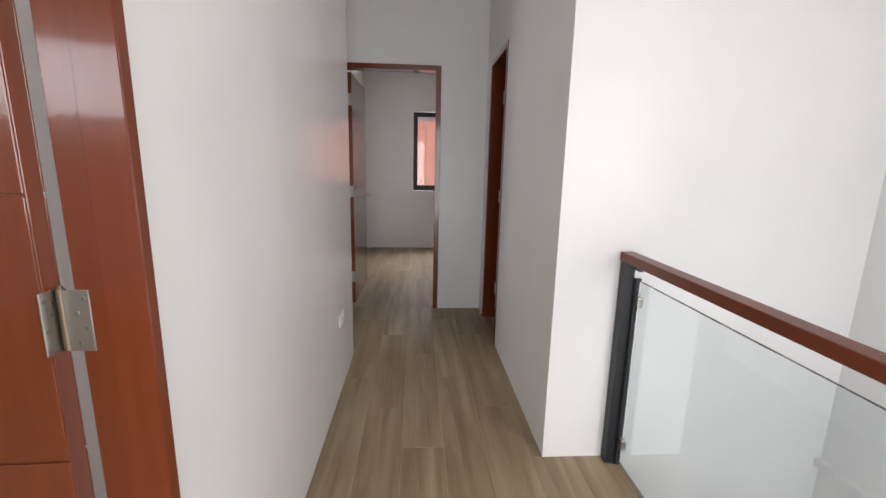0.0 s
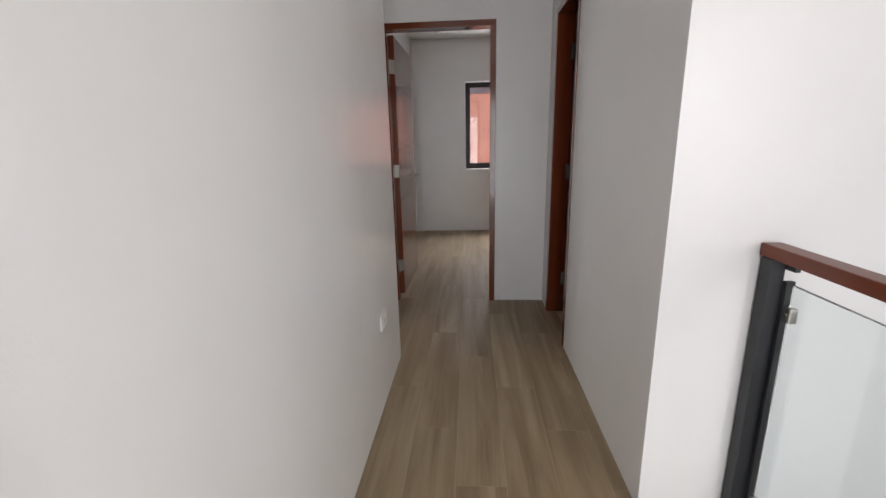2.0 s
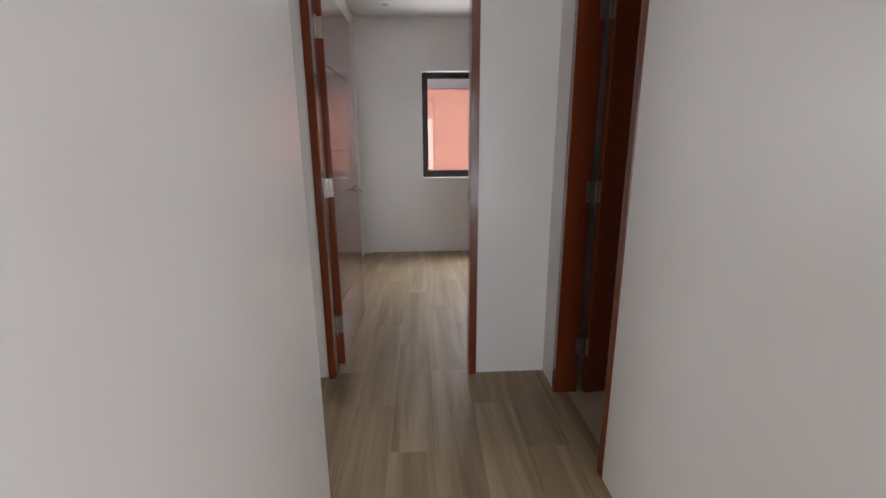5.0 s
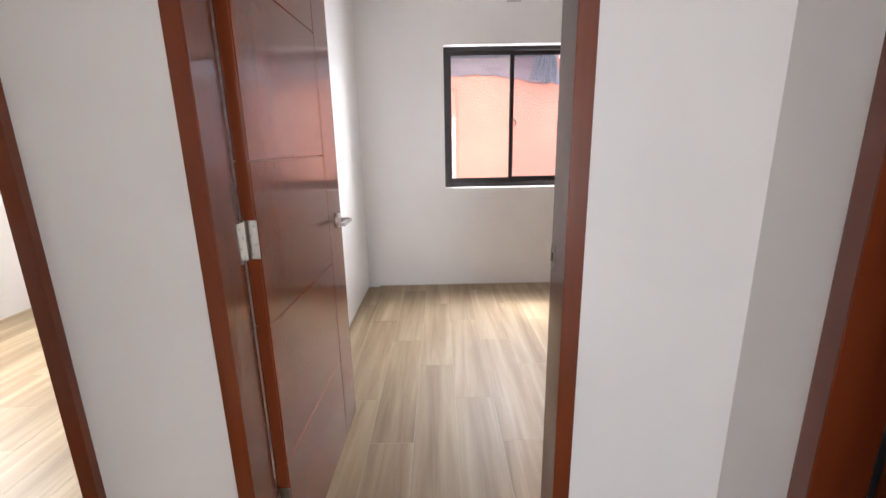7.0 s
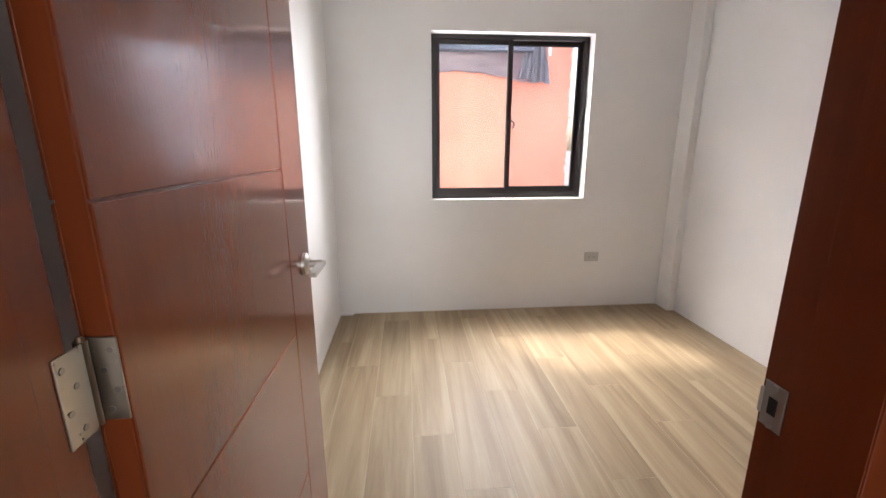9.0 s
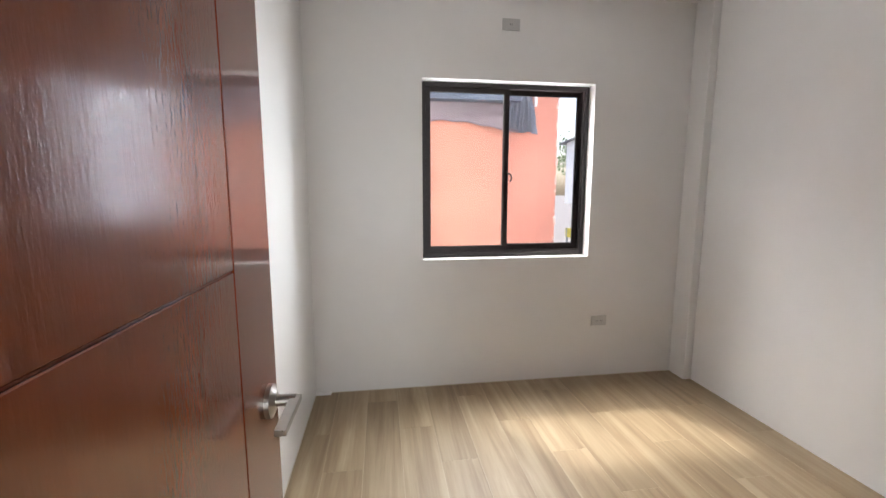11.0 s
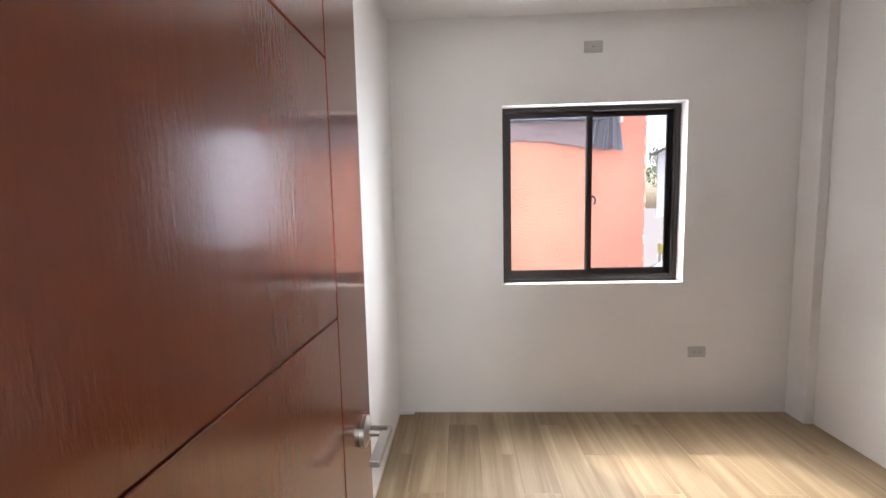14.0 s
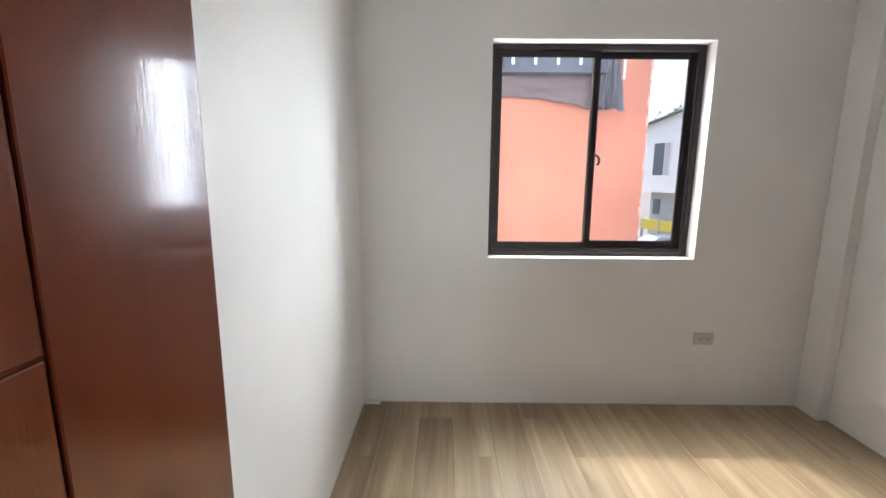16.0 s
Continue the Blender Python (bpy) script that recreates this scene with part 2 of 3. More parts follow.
def structure(name, bm, material, label, category="wall"):
    return tagged(new(name, mesh_of(name, bm, material)), label, category, "", "structure")


def wall_boxes(a0, a1, z0, z1, holes):
    """Rectangles (a0, a1, z0, z1) that fill a wall round its holes, which do not overlap along the wall."""
    out, at = [], a0
    for h0, h1, hz0, hz1 in sorted(holes):
        if h0 > at:
            out.append((at, h0, z0, z1))
        if hz0 > z0:
            out.append((h0, h1, z0, hz0))
        if hz1 < z1:
            out.append((h0, h1, hz1, z1))
        at = h1
    if at < a1:
        out.append((at, a1, z0, z1))
    return out


def wall_along_x(name, x0, x1, y0, y1, z0, z1, holes=(), label="smooth white painted plaster wall", mat=None):
    return structure(name, boxed(*[(a, b, y0, y1, c, d) for a, b, c, d in wall_boxes(x0, x1, z0, z1, holes)]), mat or M_WALL, label)


def wall_along_y(name, y0, y1, x0, x1, z0, z1, holes=(), label="smooth white painted plaster wall", mat=None):
    return structure(name, boxed(*[(x0, x1, a, b, c, d) for a, b, c, d in wall_boxes(y0, y1, z0, z1, holes)]), mat or M_WALL, label)


# ---- large structure ----
Z0 = -0.02
DOOR_H = 2.085                  # head of the openings, over which the frame stands 45 mm
E0, E1 = -0.231, 0.608          # bedroom door frame, outer
B0, B1 = 2.967, 3.609           # bathroom door frame, outer
S0, S1 = -1.420, -0.580         # second bedroom door frame, outer
F0, F1 = -0.120, 0.720          # front room door frame, outer
DT = 2.13                       # outer top of the frames
WIN = (0.346, 1.543, 0.912, 2.105)

wall_along_x("wall_end", LX, RX1, YE, YE + TH, Z0, HC, [(E0, E1, Z0, DT), (S0, S1, Z0, DT)])
wall_along_y("wall_corridor_long", YR, YA, XL - TH, XL, Z0, HC, [(F0, F1, Z0, DT)], "white painted plaster wall with a faint sheen", M_WALL_SHEEN)
wall_along_x("wall_lobby", LX, XL - TH, YA - TH, YA, Z0, HC)
wall_along_x("wall_front_room_end", LX, XL - TH, 1.15, 1.15 + TH, Z0, HC)
wall_along_y("wall_lobby_side", YA, YE, -1.75 - TH, -1.75, Z0, HC)
wall_along_y("wall_bathroom_door", YB + TH, YE, XR, XR + TH, Z0, HC, [(B0, B1, Z0, DT)])
wall_along_x("wall_stairwell_end", XR, VX, YB, YB + TH, DOWN, HC + 0.6)
wall_along_y("wall_stairwell_side", YR, YB, VX, VX + TH, DOWN, HC + 0.6, [(-1.45, -0.35, 0.9, 2.2)])
wall_along_x("wall_rear", LX, VX + TH, YR - TH, YR, DOWN, HC + 0.6, [(-2.85, -1.75, 1.45, 2.22), (0.05, 1.25, 0.05, 2.15), (1.36, 2.36, -0.90, 1.10)])
# the hole is an added, unseen opening behind the bathroom lamp
wall_along_y("wall_bathroom_far", YB + TH, YE, VX, VX + TH, Z0, HC, [(3.20, 3.64, 1.18, 1.92)], label="pale grey tiled bathroom wall", mat=M_BATHWALL)
wall_along_x("wall_bathroom_lining_back", XR + TH + 0.012, VX, YE - 0.012, YE, Z0, 2.4, label="pale grey tiled bathroom wall", mat=M_BATHWALL)
wall_along_x("wall_bathroom_lining_front", XR + TH + 0.012, VX, YB + TH, YB + TH + 0.012, Z0, 2.4, label="pale grey tiled bathroom wall", mat=M_BATHWALL)
wall_along_y("wall_bathroom_lining_side", YB + TH, YE, XR + TH, XR + TH + 0.01, Z0, 2.4, [(B0, B1, Z0, DT)], label="pale grey tiled bathroom wall", mat=M_BATHWALL)
wall_along_x("wall_window", RX0 - TH, RX1 + TH, YW, YW + 0.18, Z0, HC, [WIN])
wall_along_y("wall_bedroom_left", YE + TH, YW, RX0 - TH, RX0, Z0, HC)
wall_along_y("wall_bedroom_right", YE + TH, YW, RX1, RX1 + TH, Z0, HC)
structure("column_right", boxed((2.255, RX1, 6.551, YW, Z0, HB), bevel=0.003), M_WALL, "white painted square column in the room corner", "column")
structure("filler_ridge", boxed((RX0, -0.293, 6.678, YW, Z0, 0.014), bevel=0.005, segments=3), M_WALL, "low ridge of white filler in the room corner", "filler")
# the first hole is an added opening for the front room gap lamp
wall_along_y("wall_second_bedroom_outer", YR, 6.63, LX - TH, LX, Z0, HC, [(0.20, 1.05, 0.95, 2.05), (4.9, 5.72, 0.95, 2.05)])
wall_along_x("wall_second_bedroom_end", LX - TH, RX0 - TH, 6.63, 6.63 + TH, Z0, HC)
wall_along_y("wall_landing_edge", YR, YB, XF - 0.02, XF, -0.30, -0.045, label="white painted edge of the landing slab")
structure("ledge", boxed((VX - 0.035, VX, YR, YB, -0.075, -0.035), bevel=0.004), M_WALL, "narrow pale ledge along the stairwell wall", "ledge")

M_SEAL = plain("cream_sealant", (0.62, 0.57, 0.48), 0.6)
structure("trim_bedroom_seal_side", boxed((RX0, RX0 + 0.004, YE + TH, 6.676, 0.0, 0.005), bevel=0.001), M_SEAL, "thin cream sealant line along the wall foot", "trim")
structure("trim_bedroom_seal_end", boxed((-0.291, 2.253, YW - 0.004, YW, 0.0, 0.005), bevel=0.001), M_SEAL, "thin cream sealant line along the wall foot", "trim")
structure("ceiling_bedroom", boxed((RX0, RX1, YE + TH, YW, HB, HB + 0.1)), M_CEIL, "flat white painted bedroom ceiling", "ceiling")
structure("ceiling_corridor", boxed((LX, XR + TH, YR, YE, HC, HC + 0.1)), M_CEIL, "flat white painted corridor ceiling", "ceiling")
structure("ceiling_stairwell", boxed((XR + TH, VX + TH, YR - TH, YB + TH, HC + 0.6, HC + 0.7)), M_CEIL, "flat white painted stairwell ceiling", "ceiling")
structure("wall_stairwell_upstand", boxed((XR, XR + TH, YR, YB, HC + 0.1, HC + 0.7)), M_WALL, "white painted upstand over the landing")
structure("ceiling_second_bedroom", boxed((LX, RX0 - TH, YE + TH, 6.63, HB, HB + 0.1)), M_CEIL, "flat white painted ceiling", "ceiling")
structure("ceiling_bathroom", boxed((XR + TH, VX, YB + TH, YE, 2.4, 2.5)), M_CEIL, "flat white bathroom ceiling", "ceiling")
structure("floor_lower", boxed((XF - 0.02, VX, YR, YB, DOWN - 0.1, DOWN)), M_GROUT, "beige tiled lower floor of the stairwell", "floor")
structure("floor_bathroom", boxed((XR + 0.07, VX, YB + TH, YE, -0.12, -0.015)), M_BATH, "dark grey bathroom floor", "floor")
structure("floor_front_room", boxed((LX, XL - 0.07, YR, YA - TH, -0.12, 0.0)), M_TILE, "wood-look tiled floor", "floor")

# ---- doors ----
FD = TH + 0.025                 # depth of a frame, proud of both wall faces


def hinge(parent, at, s):
    """A butt hinge about a pin: one plate lies back along the jamb's rebate, the other across the open leaf's edge. s: the way to the opening along x."""
    h = part("hinge", rod(bmesh.new(), (-s * 0.004, 0.012, -0.05), (-s * 0.004, 0.012, 0.05), 0.0065), M_BRASS, parent, "worn steel butt hinge with a bare pin")
    h.location = at
    part("pin_cap", rod(bmesh.new(), (-s * 0.004, 0.012, 0.05), (-s * 0.004, 0.012, 0.055), 0.005, 0.003), M_BRASS, h)
    part("hinge_plate", boxed((*sorted((0, s * 0.0025)), -0.033, 0.0055, -0.05, 0.05), bevel=0.0007, segments=1), M_STEEL, h, "brushed steel hinge plate")
    part("hinge_plate", boxed((*sorted((-s * 0.010, s * 0.026)), 0.0195, 0.0222, -0.05, 0.05), bevel=0.0007, segments=1), M_STEEL, h, "brushed steel hinge plate")
    for i, z in enumerate((-0.036, -0.012, 0.012, 0.036)):
        d = 0.012 + 0.013 * (i % 2)
        e = 0.009 + 0.010 * (i % 2)
        for a, b in (((0, -d, z), (s * 0.0036, -d, z)), ((s * e, 0.0184, z), (s * e, 0.0215, z))):
            part("screw", rod(bmesh.new(), a, b, 0.0036, sides=10), M_SCREW, h)
    return h


def lever(parent, at, side):
    """Lever handle whose rose lies on a leaf face; side is the way out of the face along local y."""
    h = part("handle", rod(bmesh.new(), (0, 0, 0), (0, side * 0.009, 0), 0.032, sides=32), M_STEEL, parent, "brushed steel lever door handle")
    h.location = at
    bm = bmesh.new()
    rod(bm, (0, side * 0.009, 0), (0, side * 0.016, 0), 0.029, 0.016, 32)
    part("rose", bm, M_STEEL, h)
    bm = bmesh.new()
    rod(bm, (0, side * 0.01, 0), (0, side * 0.052, 0), 0.0110)
    part("neck", bm, M_STEEL, h)
    y0, y1 = sorted((side * 0.040, side * 0.060))
    part("lever", boxed((-0.115, 0.011, y0, y1, -0.0065, 0.0065), bevel=0.0022), M_STEEL, h)
    return h


GROOVES = (0.40, 0.83, 1.26, 1.69)


def leaf_parts(door, width, height, at, turn, handles=True):
    """A flush leaf with grooves cut into both faces. Local x runs from the hinges, y through the leaf (its 40 mm towards +y)."""
    g, stile = 0.0035, width - 0.190
    leaf = part("leaf", boxed((0, width, 0.0045, 0.0355, 0, height), bevel=0.001, segments=1), M_EDGE, door, "reddish brown varnished wooden leaf")
    leaf.matrix_basis = Matrix.Translation(at) @ pose(0, 0, 0, 0, 0, turn)
    for y0, y1 in ((0.0, 0.0048), (0.0352, 0.04)):
        cuts = (0.0, *[z - at[2] for z in GROOVES], height)
        for a, b in zip(cuts, cuts[1:]):
            part("panel", boxed((0.0005, stile - g / 2, y0, y1, a + (g / 2 if a else 0.0005), b - g / 2), bevel=0.0011, segments=1), M_WOOD_PANEL, leaf)
        part("stile", boxed((stile + g / 2, width - 0.0005, y0, y1, 0.0005, height - 0.0005), bevel=0.0011, segments=1), M_WOOD_Z, leaf)
    if handles:
        lever(leaf, (width - 0.062, 0.0, 0.985 - at[2]), -1)
        lever(leaf, (width - 0.062, 0.04, 0.985 - at[2]), 1)
    return leaf


def frame_parts(door, width, fd, w):
    """A frame with a rebate: local x across the opening (0 to width), y from the front face (0) into the wall (fd)."""
    stop = 0.002
    for side in (0, 1):
        x0, x1 = (0, w) if side == 0 else (width - w, width)
        s0, s1 = (w, w + stop) if side == 0 else (width - w - stop, width - w)
        part("jamb", boxed((x0, x1, 0, fd, -0.004, DT - w), bevel=0.0012), M_WOOD_Z, door, "reddish brown varnished door jamb")
        part("stop", boxed((s0, s1, 0.0012, fd - 0.044, -0.004, DT - w - stop), bevel=0.0005), M_WOOD_Z, door, "varnished door stop with a rounded edge")
    part("head", boxed((0, width, 0, fd, DT - w, DT), bevel=0.0025), M_WOOD_X, door, "reddish brown varnished door head")
    part("head_stop", boxed((w + stop, width - w - stop, 0.0025, fd - 0.044, DT - w - stop, DT - w), bevel=0.0008), M_WOOD_X, door)


HINGE_Z = (0.265, 1.065, 1.86)


def door_set(name, at, turn, width, hinge_first, open_turn, label, leaf=True, handles=True, fd=FD, w=0.040):
    """Frame and open leaf. The leaf swings to the far side of the wall, about a pin at one rebate's far edge."""
    door = tagged(thing(name, at, label, "door"), kind="structure")
    door.rotation_euler = (0, 0, radians(turn))
    frame_parts(door, width, fd, w)
    if not leaf:
        return door
    lw = width - 2 * w + 0.051
    pin_x = w + 0.0 if hinge_first else width - w
    s = 1 if hinge_first else -1
    # the open leaf stands in line with the rebate, its hinge edge towards the opening
    lx = pin_x + 0.027 if hinge_first else pin_x + 0.021
    leaf_parts(door, lw, DT - w - 0.012, (lx, fd + 0.035, 0.008), open_turn, handles)
    for z in HINGE_Z:
        hinge(door, (pin_x, fd + 0.012, z), s)
    return door


door_set("door_1", (E0, YE - 0.020, 0), 0, E1 - E0, True, 88.8, "open reddish brown varnished wooden bedroom door with grooved panels")
door_set("door_2", (XR - 0.004, B1, 0), -90, B1 - B0, True, 96, "open dark varnished wooden bathroom door in an unlit doorway")
door_set("door_3", (XL + 0.020, F0, 0), 90, F1 - F0, False, 92, "open glossy reddish brown varnished wooden door with grooved panels", fd=0.108, w=0.022)
door_set("door_4", (S0, YE - 0.020, 0), 0, S1 - S0, True, 90, "reddish brown varnished door frame of the sunlit bedroom", leaf=False)


def strike_plate():
    p = thing("strike_plate", (E1 - 0.040, YE - 0.020 + FD - 0.020, 1.020), "brushed steel strike plate on the door jamb", "strike plate")
    part("plate", boxed((-0.0022, 0, -0.013, 0.016, -0.028, 0.028), bevel=0.0006, segments=1), M_SCREW, p)
    part("lip", boxed((-0.0022, 0.010, 0.016, 0.0215, -0.017, 0.017), bevel=0.0009, segments=1), M_STEEL, p)
    part("latch_hole", boxed((-0.0034, -0.0018, -0.004, 0.007, -0.0105, 0.0105), bevel=0.0006), M_DARK, p)
    for z in (-0.024, 0.024):
        part("screw", rod(bmesh.new(), (-0.0045, 0.001, z), (-0.002, 0.001, z), 0.0035, sides=10), M_SCREW, p)


strike_plate()


# ---- sliding window ----
def sash(win, name, x0, x1, y, z0, z1, glass_mat, label):
    """One sliding sash: two stiles, two rails, pane and gasket."""
    s, d = 0.032, 0.022
    sa = part(name, boxed((x0, x0 + s, y, y + d, z0, z1), bevel=0.002), M_ALU, win, label)
    part("stile", boxed((x1 - s, x1, y, y + d, z0, z1), bevel=0.002), M_ALU, sa)
    part("top_rail", boxed((x0 + s, x1 - s, y + 0.001, y + d - 0.001, z1 - 0.034, z1), bevel=0.002), M_ALU, sa)
    part("bottom_rail", boxed((x0 + s, x1 - s, y + 0.001, y + d - 0.001, z0, z0 + 0.042), bevel=0.002), M_ALU, sa)
    pane = part("pane", boxed((x0 + s - 0.004, x1 - s + 0.004, y + 0.009, y + 0.014, z0 + 0.038, z1 - 0.03)), glass_mat, sa, "clear window glass")
    pane.visible_shadow = False
    g = 0.004
    part("gasket", boxed((x0 + s, x0 + s + g, y + 0.004, y + 0.009, z0 + 0.042, z1 - 0.034), (x1 - s - g, x1 - s, y + 0.004, y + 0.009, z0 + 0.042, z1 - 0.034),
                         (x0 + s + g, x1 - s - g, y + 0.004, y + 0.009, z0 + 0.042, z0 + 0.046), (x0 + s + g, x1 - s - g, y + 0.004, y + 0.009, z1 - 0.038, z1 - 0.034)), M_GASKET, sa)
    return sa


def bedroom_window():
    x0, x1, z0, z1 = WIN
    win = tagged(thing("window_1", (0, 0, 0), "dark brown aluminium sliding window with two clear panes", "window"), kind="structure")
    fy, f, d = YW + 0.085, 0.030, 0.085
    x0, x1, z0, z1 = x0 + 0.002, x1 - 0.002, z0 + 0.002, z1 - 0.002
    part("frame_side", boxed((x0, x0 + f, fy, fy + d, z0, z1), bevel=0.002), M_ALU, win)
    part("frame_side", boxed((x1 - f, x1, fy, fy + d, z0, z1), bevel=0.002), M_ALU, win)
    part("frame_head", boxed((x0 + f, x1 - f, fy, fy + d, z1 - f, z1), bevel=0.002), M_ALU, win)
    part("frame_sill", boxed((x0 + f, x1 - f, fy, fy + d, z0, z0 + f), bevel=0.002), M_ALU, win)
    for i in range(3):
        y = fy + 0.004 + i * 0.03
        part("track", boxed((x0 + f, x1 - f, y, y + 0.003, z0 + f, z0 + f + 0.014)), M_ALU, win)
        part("track", boxed((x1 - f - 0.012, x1 - f, y, y + 0.003, z0 + f + 0.014, z1 - f)), M_ALU, win)
    mid = 0.943
    left = sash(win, "left_sash", x0 + f - 0.002, mid + 0.020, fy + 0.010, z0 + f + 0.004, z1 - f + 0.003, M_GLASS, "inner sliding sash")
    sash(win, "right_sash", mid - 0.012, x1 - f - 0.006, fy + 0.041, z0 + f + 0.010, z1 - f + 0.003, M_GLASS_T, "outer sliding sash")
    lx, lz = mid + 0.004, 1.480
    bm = boxed((lx - 0.008, lx + 0.008, fy + 0.002, fy + 0.011, lz - 0.035, lz + 0.035), bevel=0.002)
    latch = part("latch", bm, M_BLACK, left, "black crescent window latch")
    bm = bmesh.new()
    pts = [(lx + 0.012 + 0.026 * math.sin(a), lz - 0.008 + 0.03 * math.cos(a)) for a in np.linspace(-0.3, 2.6, 9)]
    for (ax, az), (bx, bz) in zip(pts, pts[1:]):
        rod(bm, (ax, fy - 0.002, az), (bx, fy - 0.002, bz), 0.0065, sides=8)
    part("latch_lever", bm, M_BLACK, left)
    part("pull", boxed((x1 - f - 0.030, x1 - f - 0.018, fy + 0.034, fy + 0.042, 1.45, 1.54), bevel=0.002), M_BLACK, win)


bedroom_window()


# ---- railing ----
def railing():
    r = thing("railing", (0, 0, 0), "glass stair railing with a varnished wooden handrail and black steel post", "railing")
    x0, x1, ye = 1.272, 1.330, YB - 0.004
    part("handrail", boxed((x0, x1, YR + 0.02, ye, 0.936, 0.974), bevel=0.004), M_WOOD_Y, r, "reddish brown varnished wooden handrail")
    post = part("post", boxed((x0 + 0.004, x1 - 0.012, ye - 0.050, ye - 0.004, 0.0, 0.9335), bevel=0.002), M_BLACK, r, "black painted steel post")
    part("flange", boxed((x0 + 0.006, x1 - 0.004, ye - 0.060, ye, 0.0, 0.006), bevel=0.001), M_STEEL, post, "steel foot plate")
    part("top_plate", boxed((x1 - 0.012, x1 + 0.004, ye - 0.085, ye - 0.010, 0.905, 0.9335), bevel=0.002), M_BLACK, post)
    gx = x1 + 0.002
    pane = part("glass_panel", boxed((gx, gx + 0.010, -0.05, ye - 0.068, -0.08, 0.862), bevel=0.001, segments=1), M_RAILGLASS, r, "clear greenish tempered glass panel")
    pane2 = part("glass_panel", boxed((gx, gx + 0.010, YR + 0.1, -0.13, -0.08, 0.862), bevel=0.001, segments=1), M_RAILGLASS, r, "clear greenish tempered glass panel")
    for p in (pane, pane2):
        p.visible_shadow = False
    part("edge_bar", boxed((gx - 0.016, gx + 0.009, ye - 0.0665, ye - 0.050, 0.006, 0.872), bevel=0.001, segments=1), M_BLACK, post, "slim black bar beside the glass")
    for z in (0.115, 0.775):
        c = part("clip", boxed((gx - 0.010, gx + 0.018, ye - 0.090, ye - 0.052, z - 0.022, z + 0.022), bevel=0.004), M_STEEL, r, "brushed steel glass clip")
        bm = bmesh.new()
        rod(bm, (gx - 0.0135, ye - 0.076, z), (gx - 0.009, ye - 0.076, z), 0.006, sides=14)
        part("clip_screw", bm, M_SCREW, c)


railing()
structure("trim_landing_edge", boxed((XF, XF + 0.026, YR, YB, -0.045, 0.003), bevel=0.002), M_NOSE, "brown metal trim along the landing edge", "trim")


# ---- wall plates and lamps ----
def outlet(name, at, turn, material, slots, label):
    """A wide wall plate; local x across, its face towards -y."""
    o = thing(name, at, label, "power outlet")
    o.rotation_euler = (0, 0, radians(turn))
    part("plate", boxed((-0.059, 0.059, -0.009, 0, -0.037, 0.037), bevel=0.003), material, o)
    part("insert", boxed((-0.036, 0.036, -0.0112, -0.0085, -0.019, 0.019), bevel=0.001, segments=1), material, o)
    for cx in slots:
        for dx in (-0.0065, 0.0065):
            part("slot", boxed((cx + dx - 0.0014, cx + dx + 0.0014, -0.0118, -0.0108, -0.004, 0.006)), M_DARK, o)
        part("slot", rod(bmesh.new(), (cx, -0.0118, -0.010), (cx, -0.0108, -0.010), 0.0022, sides=8), M_DARK, o)


outlet("power_outlet", (1.648, YW, 0.430), 0, M_PLATE, (-0.019, 0.019), "grey plastic twin power outlet low on the wall")
outlet("power_outlet", (0.932, YW, 2.453), 0, M_PLATE, (0.0,), "grey plastic single power outlet above the window")
outlet("power_outlet", (XL, 2.383, 0.434), 90, M_PLATE_W, (-0.019, 0.019), "white plastic twin power outlet on the corridor wall")


def downlight(at):
    d = thing("downlight", at, "small round recessed ceiling downlight, switched off", "ceiling light", "bedroom downlights")
    bm = bmesh.new()
    rod(bm, (0, 0, 0), (0, 0, -0.006), 0.045, 0.040, 40)
    part("trim_ring", bm, M_TRIMW, d, "white round trim ring")
    bm = bmesh.new()
    rod(bm, (0, 0, -0.0055), (0, 0, -0.0085), 0.029, 0.026, 32)
    part("lens", bm, M_LENS, d, "grey unlit lamp face")
    bm = bmesh.new()
    rod(bm, (0, 0, -0.008), (0, 0, -0.0105), 0.011, 0.009, 20)
    part("lamp_spot", bm, M_SCREW, d)


for x in (-0.010, 1.920):
    downlight((x, 6.305, HB))


# ---- outside ----
structure("ground", boxed((-400, 400, -400, 400, -3.3, -3.2)), M_GROUND, "sunlit grey concrete ground", "ground")


